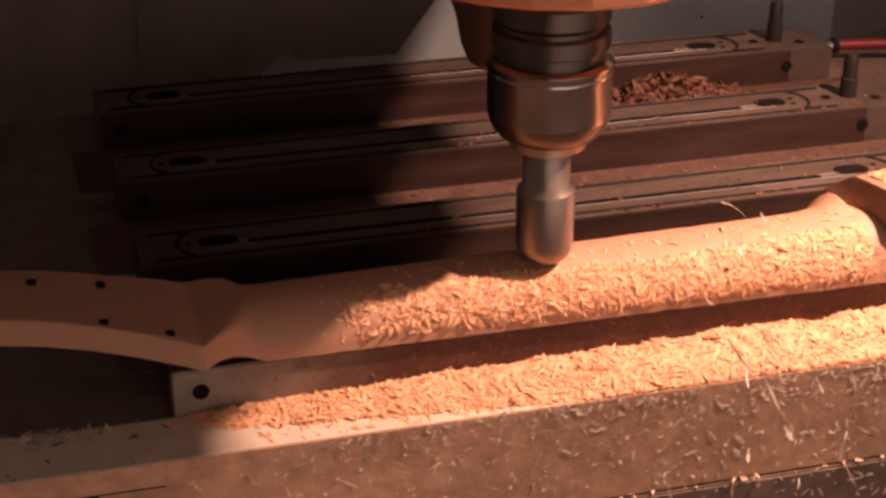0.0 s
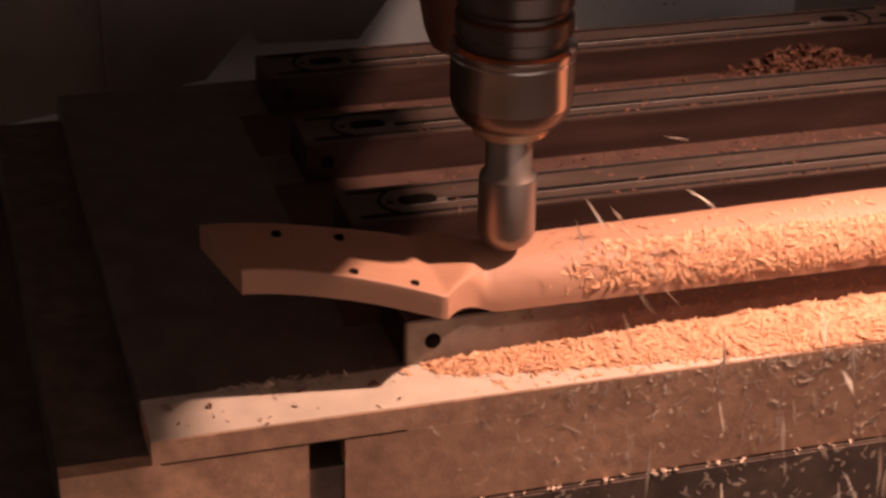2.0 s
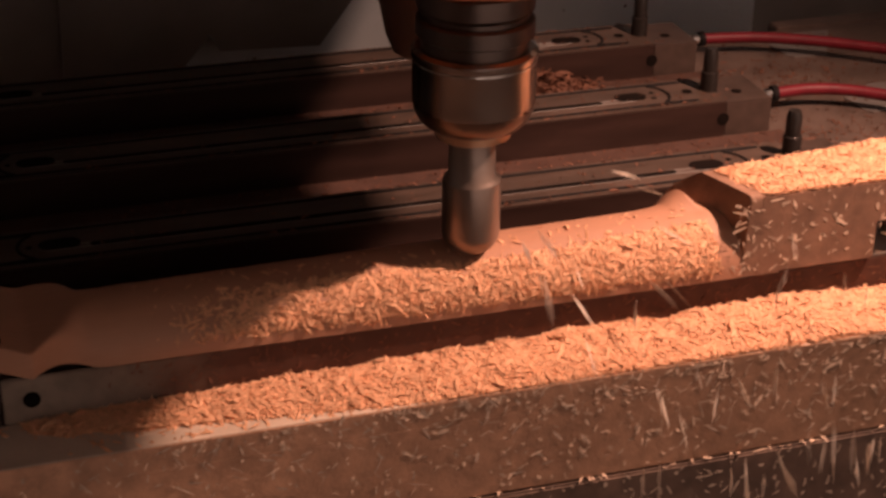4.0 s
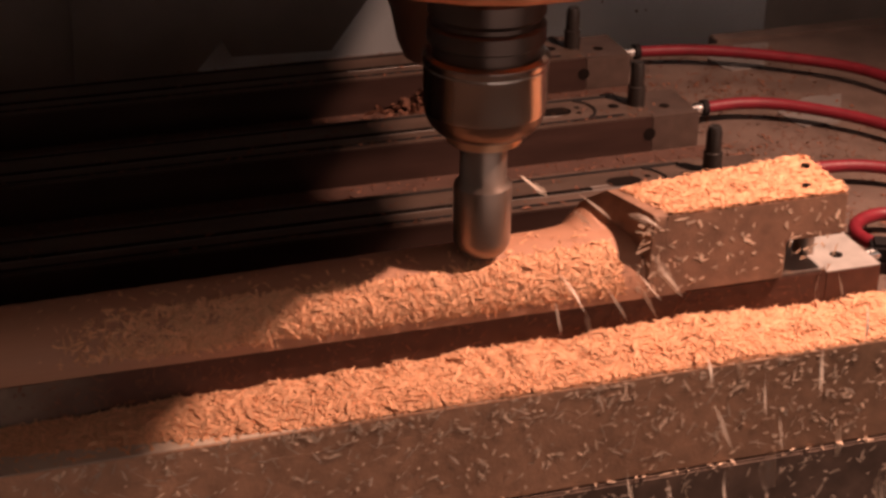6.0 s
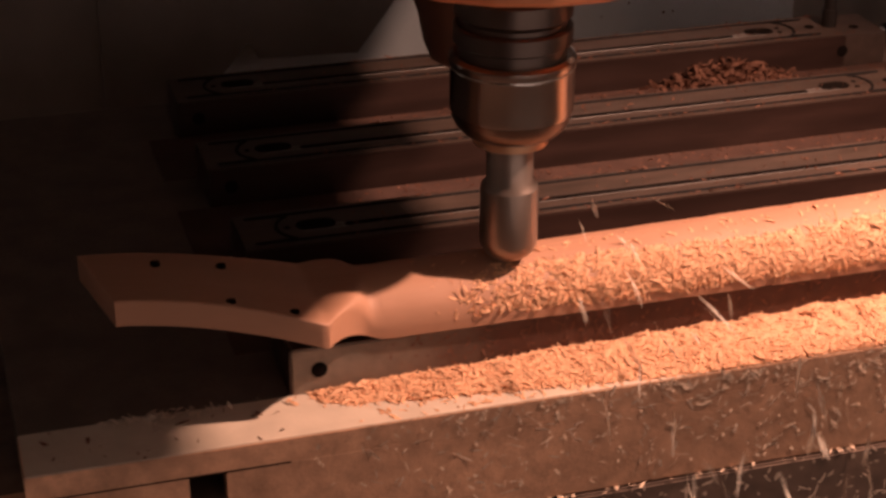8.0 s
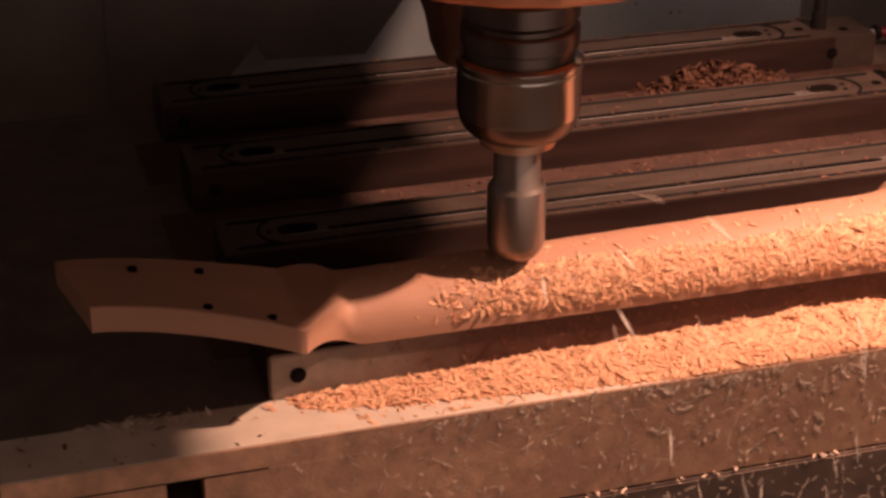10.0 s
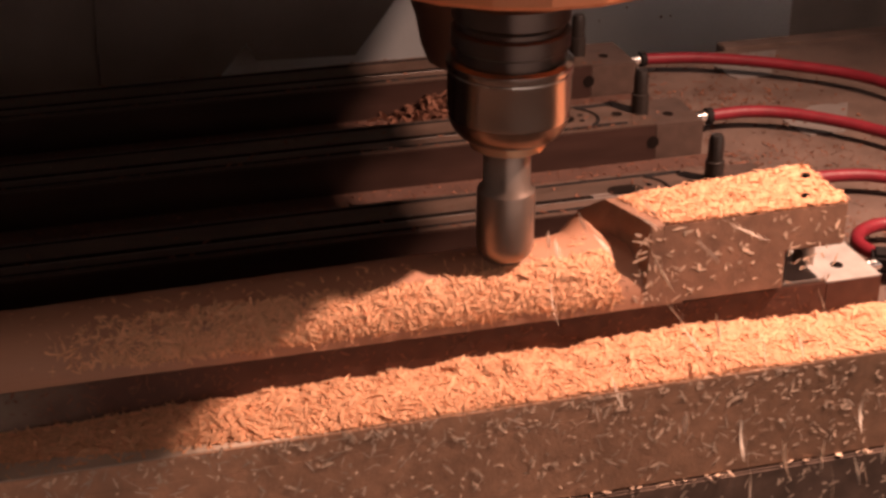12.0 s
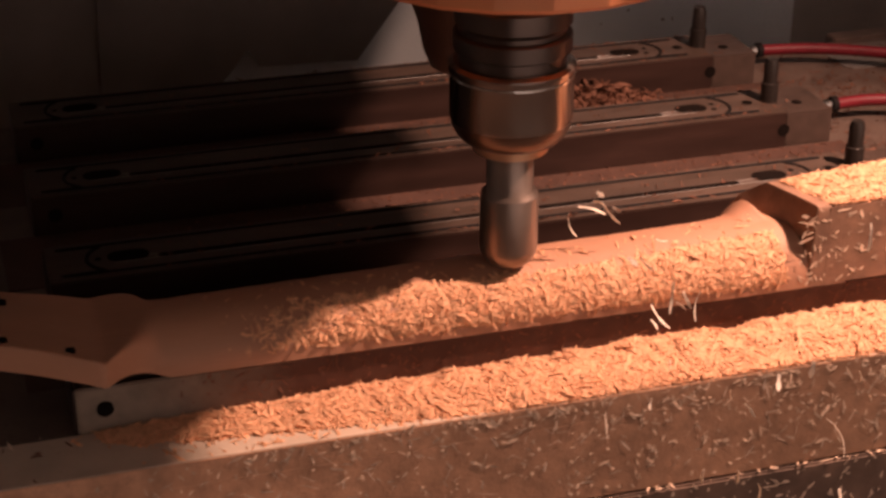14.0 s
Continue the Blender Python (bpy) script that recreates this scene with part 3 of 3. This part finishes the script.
def neck_chips():
    places, normals = [], []
    for _ in range(50000):
        x = 0.055 + 0.310 * rng.random() ** 0.8
        reach = 1.02 - 0.22 * math.sin(x * 31) * 0.4
        a = rng.uniform(0.10, reach)
        if rng.random() > min(1, (max(x - 0.07, 0) / 0.15) ** 1.5) * min(1, max(0.03, 0.62 + 1.5 * noise.noise((x * 85, a * 6, 2.0)) + 0.9 * noise.noise((x * 230, a * 14, 7.0)))) * (1 - 0.5 * (a / reach) ** 3):
            continue
        p = neck_point(x, a)
        n = (p - Vector((x, NECK_Y, ZF + 0.004))).normalized()
        places.append(p + n * rng.uniform(-0.0004, 0.0003))
        normals.append(n)
    for _ in range(150):
        x = rng.uniform(0.06, 0.368)
        p = neck_point(x, rng.uniform(0.9, 1.75))
        places.append(p), normals.append((p - Vector((x, NECK_Y, ZF + 0.004))).normalized())
    rides(tagged(chip_mesh("neck_chips", places, normals, 0.0054, 0.0011, 0.16, CHIP, 0.7), "wood chips clinging to the carved neck", "wood chips", kind="stuff"))
    places = []
    for _ in range(13000):
        x, y = rng.uniform(0.376, 0.4925), rng.uniform(NECK_Y - 0.026, 0.046)
        if y < HEEL_BACK(x) - 0.001 and x > 0.3865 - 0.33 * (y - 0.012) + (0.009 if y < 0.012 else 0.003) * rng.random():
            places.append((x, y, 0.9468 + rng.uniform(-0.0004, 0.0006)))
    rides(tagged(chip_mesh("heel_chips", places, [(0, 0, 1)] * len(places), 0.0058, 0.0012, 0.13, CHIP, 0.8, (NECK_Y - 0.0270, NECK_Y + 0.0270)), "wood chips heaped on the neck's square heel", "wood chips", kind="stuff"))
    places, normals = [], []
    for _ in range(150):
        places.append((0.376 + 0.117 * rng.random() ** 1.5, NECK_Y - 0.0273, rng.uniform(0.903, 0.945))), normals.append((0, -1, 0))
    rides(tagged(chip_mesh("heel_side_chips", places, normals, 0.0036, 0.0010, 0.03, STUCK_CHIP, 0.2, (NECK_Y - 0.0273, NECK_Y - 0.0270)), "stray wood chips stuck to the neck's heel", "wood chips", kind="stuff"))


neck_chips()


def stray_chips():
    places, normals = [], []
    for _ in range(3000):  # stuck to the riser's face
        x = 0.0 + 0.75 * rng.random()
        z = ZP - 0.0015 - 0.055 * rng.random() ** 1.7
        if rng.random() < (0.15 + x) * max(0.1, 0.9 + 2.2 * noise.noise((x * 60, z * 90, 3.0))):
            places.append((x, -0.0382, z)), normals.append((0, -1, 0))
    rides(tagged(chip_mesh("riser_chips", places, normals, 0.0036, 0.0011, 0.05, STUCK_CHIP, 0.6, (-0.03835, -0.0381)), "stray wood chips stuck to the riser's face", "wood chips", kind="stuff"))
    places = [(rng.uniform(0.03, 0.70), -0.0382, ZP - 0.0025 - 0.05 * rng.random() ** 1.4) for _ in range(330)]
    rides(tagged(chip_mesh("riser_shavings", places, [(0, -1, 0)] * len(places), 0.0062, 0.0008, 0.05, PALE_CHIP, 1.4, (-0.0384, -0.0381)), "thin pale shavings hanging on the riser's face", "wood chips", kind="stuff"))
    places = []
    for _ in range(130):  # on the ledge of the table and its front
        x = -0.05 + 0.85 * rng.random() ** 0.8
        places.append((x, rng.uniform(-0.0400, -0.0384), ZB + rng.uniform(-0.0008, 0.0006)))
    rides(tagged(chip_mesh("ledge_chips", places, [(0, -0.1, 1)] * len(places), 0.0042, 0.0011, 0.3, STUCK_CHIP), "wood chips lying on the machine table's ledge", "wood chips", kind="stuff"))
    places, normals = [], []
    for _ in range(800):
        places.append((rng.uniform(0.0, 0.8), -0.0403, rng.uniform(0.76, ZB - 0.002))), normals.append((0, -1, 0))
    rides(tagged(chip_mesh("table_front_chips", places, normals, 0.0042, 0.0012, 0.05, PALE_CHIP, 0.6, (-0.04014, -0.0399)), "pale wood chips stuck to the table's front", "wood chips", kind="stuff"))
    places = []
    for k in range(3):  # in the lanes between the fixtures
        for _ in range(1500):
            places.append((rng.uniform(0.05, 0.62), k * PITCH + rng.uniform(0.048, 0.113), ZP + rng.uniform(0.0003, 0.001)))
        for _ in range(260):
            places.append((rng.uniform(0.05, 0.50), (k + 1) * PITCH + rng.choice((rng.uniform(0.001, 0.005), rng.uniform(0.010, 0.036), rng.uniform(0.041, 0.0455))), ZF + 0.0006))
    for _ in range(900):
        places.append((rng.uniform(0.52, 0.66), rng.uniform(0.0, 0.40), ZP + rng.uniform(0.0003, 0.001)))
    for _ in range(30):
        places.append((rng.uniform(-0.13, 0.0), rng.uniform(-0.037, 0.0), ZP + 0.0005))
    rides(tagged(chip_mesh("lane_chips", places, [(0, 0, 1)] * len(places), 0.0036, 0.0009, 0.35, OLD_CHIP), "wood chips scattered between the vacuum fixtures", "wood chips", kind="stuff"))
    drift = [(rng.normal(-0.062, 0.016), -0.001 - 0.006 * rng.random(), ZP + 0.0025 * rng.random()) for _ in range(110)]
    rides(tagged(chip_mesh("chip_drift", drift, [(0, 0, 1)] * len(drift), 0.0062, 0.0010, 0.4, PALE_CHIP), "small drift of pale shavings on the plate", "wood chips", kind="stuff"))
    heap = []
    for _ in range(1100):
        x, y = rng.normal(0.39, 0.026), 0.344 - 0.034 * rng.random() ** 1.5
        if 0.278 < y < 0.344:
            heap.append((x, y, ZP + 0.017 * rng.random() ** 0.8 * math.exp(-((x - 0.39) / 0.045) ** 2) * (1 - (0.344 - y) / 0.036)))
    rides(tagged(chip_mesh("chip_heap", heap, [(0, 0, 1)] * len(heap), 0.0075, 0.0021, 0.5, OLD_CHIP), "heap of old brown wood chips between two fixtures", "wood chips", kind="stuff"))
    places = [(rng.uniform(0.05, 0.48), -0.0006, rng.uniform(0.879, 0.898)) for _ in range(300)]
    rides(tagged(chip_mesh("fixture_face_chips", places, [(0, -1, 0)] * len(places), 0.0040, 0.0008, 0.06, OLD_CHIP, 1.2, (-0.0003, 0.0001)), "wood chips clinging to the front fixture's face", "wood chips", kind="stuff"))
    places = [(rng.uniform(0.36, 0.74), 0.7594, 0.78 + 0.3 * rng.random() ** 1.5) for _ in range(60)]
    tagged(chip_mesh("guard_chips", places, [(0, -1, 0)] * len(places), 0.005, 0.0016, 0.3, OLD_CHIP), "old brown chips stuck to the splash guard", "wood chips", kind="stuff")
    places = [(rng.uniform(-1.2, 1.6), rng.uniform(-1.2, 0.7), 0.4405 + rng.uniform(0, 0.004)) for _ in range(3000)]
    tagged(chip_mesh("tray_chips", places, [(0, 0, 1)] * len(places), 0.010, 0.003, 0.4, CHIP), "wood chips lying in the chip tray", "wood chips", kind="stuff")


stray_chips()


# ---- chips in the air ----
def flying_chip(length, width, curl):
    bm = bmesh.new()
    rows = []
    for k in range(6):
        u = k / 5 - 0.5
        w = width * (1 - 1.6 * u * u) * (1 + 0.35 * math.sin(9 * u))
        c = Vector((length * u, 0, curl * length * (0.25 - u * u)))
        rows.append([bm.verts.new(c + Vector((0, a * w, b * width * 0.12))) for a, b in ((-0.5, 0), (0.5, 0.6), (0.5, 1.2), (-0.5, 0.6))])
    for a, b in zip(rows, rows[1:]):
        for j in range(4):
            bm.faces.new((a[j], b[j], b[(j + 1) % 4], a[(j + 1) % 4]))
    bm.faces.new(rows[0]), bm.faces.new(rows[-1][::-1])
    bmesh.ops.recalc_face_normals(bm, faces=bm.faces[:])
    me = mesh_of(bm, "wood_splinter")
    me.materials.append(SPLINTER)
    return me


SPLINTERS, LONG = [], ""
for shape in ((0.006, 0.0015, 0.4), (0.010, 0.0014, 0.6), (0.015, 0.0013, 0.4), (0.008, 0.0022, 0.3), (0.021, 0.0019, 0.6)):
    me = flying_chip(*shape)
    LONG = me.name
    for _ in range(70 if shape[0] < 0.02 else 64):
        SPLINTERS.append(tagged(new("wood_splinter", me), "pale wood splinter flying off the cutter", "wood splinter", "splinters in the air"))


def table_shift(t):
    """The table's travel: an even stroke to and fro, eased at both ends."""
    turns = [(-1.830, -0.1660), (1.753, 0.1585), (5.335, -0.1665), (8.920, 0.1590), (12.497, -0.1656), (16.080, 0.1590)]

    def straight(s):
        for (t0, v0), (t1, v1) in zip(turns, turns[1:]):
            if s <= t1:
                return v0 + (v1 - v0) * (s - t0) / (t1 - t0)

    return sum(straight(t + 0.16 * (k / 8 - 0.5)) for k in range(9)) / 9


def motions():
    times = sorted({round(0.25 * k, 3) for k in range(57)} | {round(c + d, 3) for c in (1.753, 5.335, 8.920, 12.497) for d in (-0.15, -0.1, -0.05, 0, 0.05, 0.1, 0.15)})
    for ob in ON_TABLE:
        x, y, z = ob.location
        walk(ob, [(t, pose(x + table_shift(t), y, z)) for t in times])
    # the spindle lifts over the heel at the end of each stroke
    lift = [(0, 0)]
    for c in (5.335, 12.50):
        lift += [(c - 0.25, 0), (c - 0.10, 0.0025), (c, 0.009), (c + 0.10, 0.003), (c + 0.22, 0)]
    lift.append((14.0, 0))
    walk(SPINDLE, [(t, pose(TX, TY, TIP + dz)) for t, dz in lift])
    walk(CUTTER, [(k / 30, pose(0, 0, 0, 0, 0, -76 * k)) for k in range(421)])
    # splinters leave the cutter, fly to the right and front, and drop into the tray
    r = random.Random(5)
    for ob in SPLINTERS:
        rows = []
        f = r.randrange(-14, 0)
        f -= f % 3 + 1
        while f < 421:
            n = r.choice((9, 9, 12, 15))
            start = Vector((TX + r.uniform(0.0, 0.03), TY - r.uniform(0.0, 0.02), 0.940 + r.uniform(0, 0.02)))
            speed = Vector((r.uniform(0.0, 0.75), r.uniform(-1.1, 0.1), r.uniform(0.0, 0.8)))
            if r.random() < 0.9 or ob.data.name == LONG:  # knocked off the heap's edge, falling before the riser
                start = Vector((r.uniform(0.23, 0.50), r.uniform(-0.20, -0.05), r.uniform(0.82, 0.97 if ob.data.name != LONG else 0.88)))
                speed = Vector((r.uniform(-0.15, 0.3), r.uniform(-0.25, 0.0), r.uniform(-0.6, 0.5)))
                n = r.choice((6, 9, 9))
            turn, spin, swing, dip = r.uniform(0, 360), r.uniform(-14, 14), r.gauss(0, 14), r.gauss(0, 14)
            for k in sorted({*range(0, n, 2), n - 1}):
                s = k / 30 + 0.07
                p = start + speed * s + Vector((0, 0, -4.9 * s * s))
                p.z = max(p.z, 0.446)
                if 0 <= f + k <= 420:
                    v = speed + Vector((0, 0, -9.8 * s))
                    heading, climb = math.degrees(math.atan2(v.y, v.x)), math.degrees(math.atan2(v.z, math.hypot(v.x, v.y)))
                    rows.append(((f + k) / 30, pose(*p, turn + spin * k / 2, dip - climb, swing + heading)))
            f += n
        if rows[0][0] > 0:
            rows.insert(0, (0.0, rows[0][1]))
        if rows[-1][0] < 14:
            rows.append((14.0, rows[-1][1]))
        walk(ob, rows)


motions()
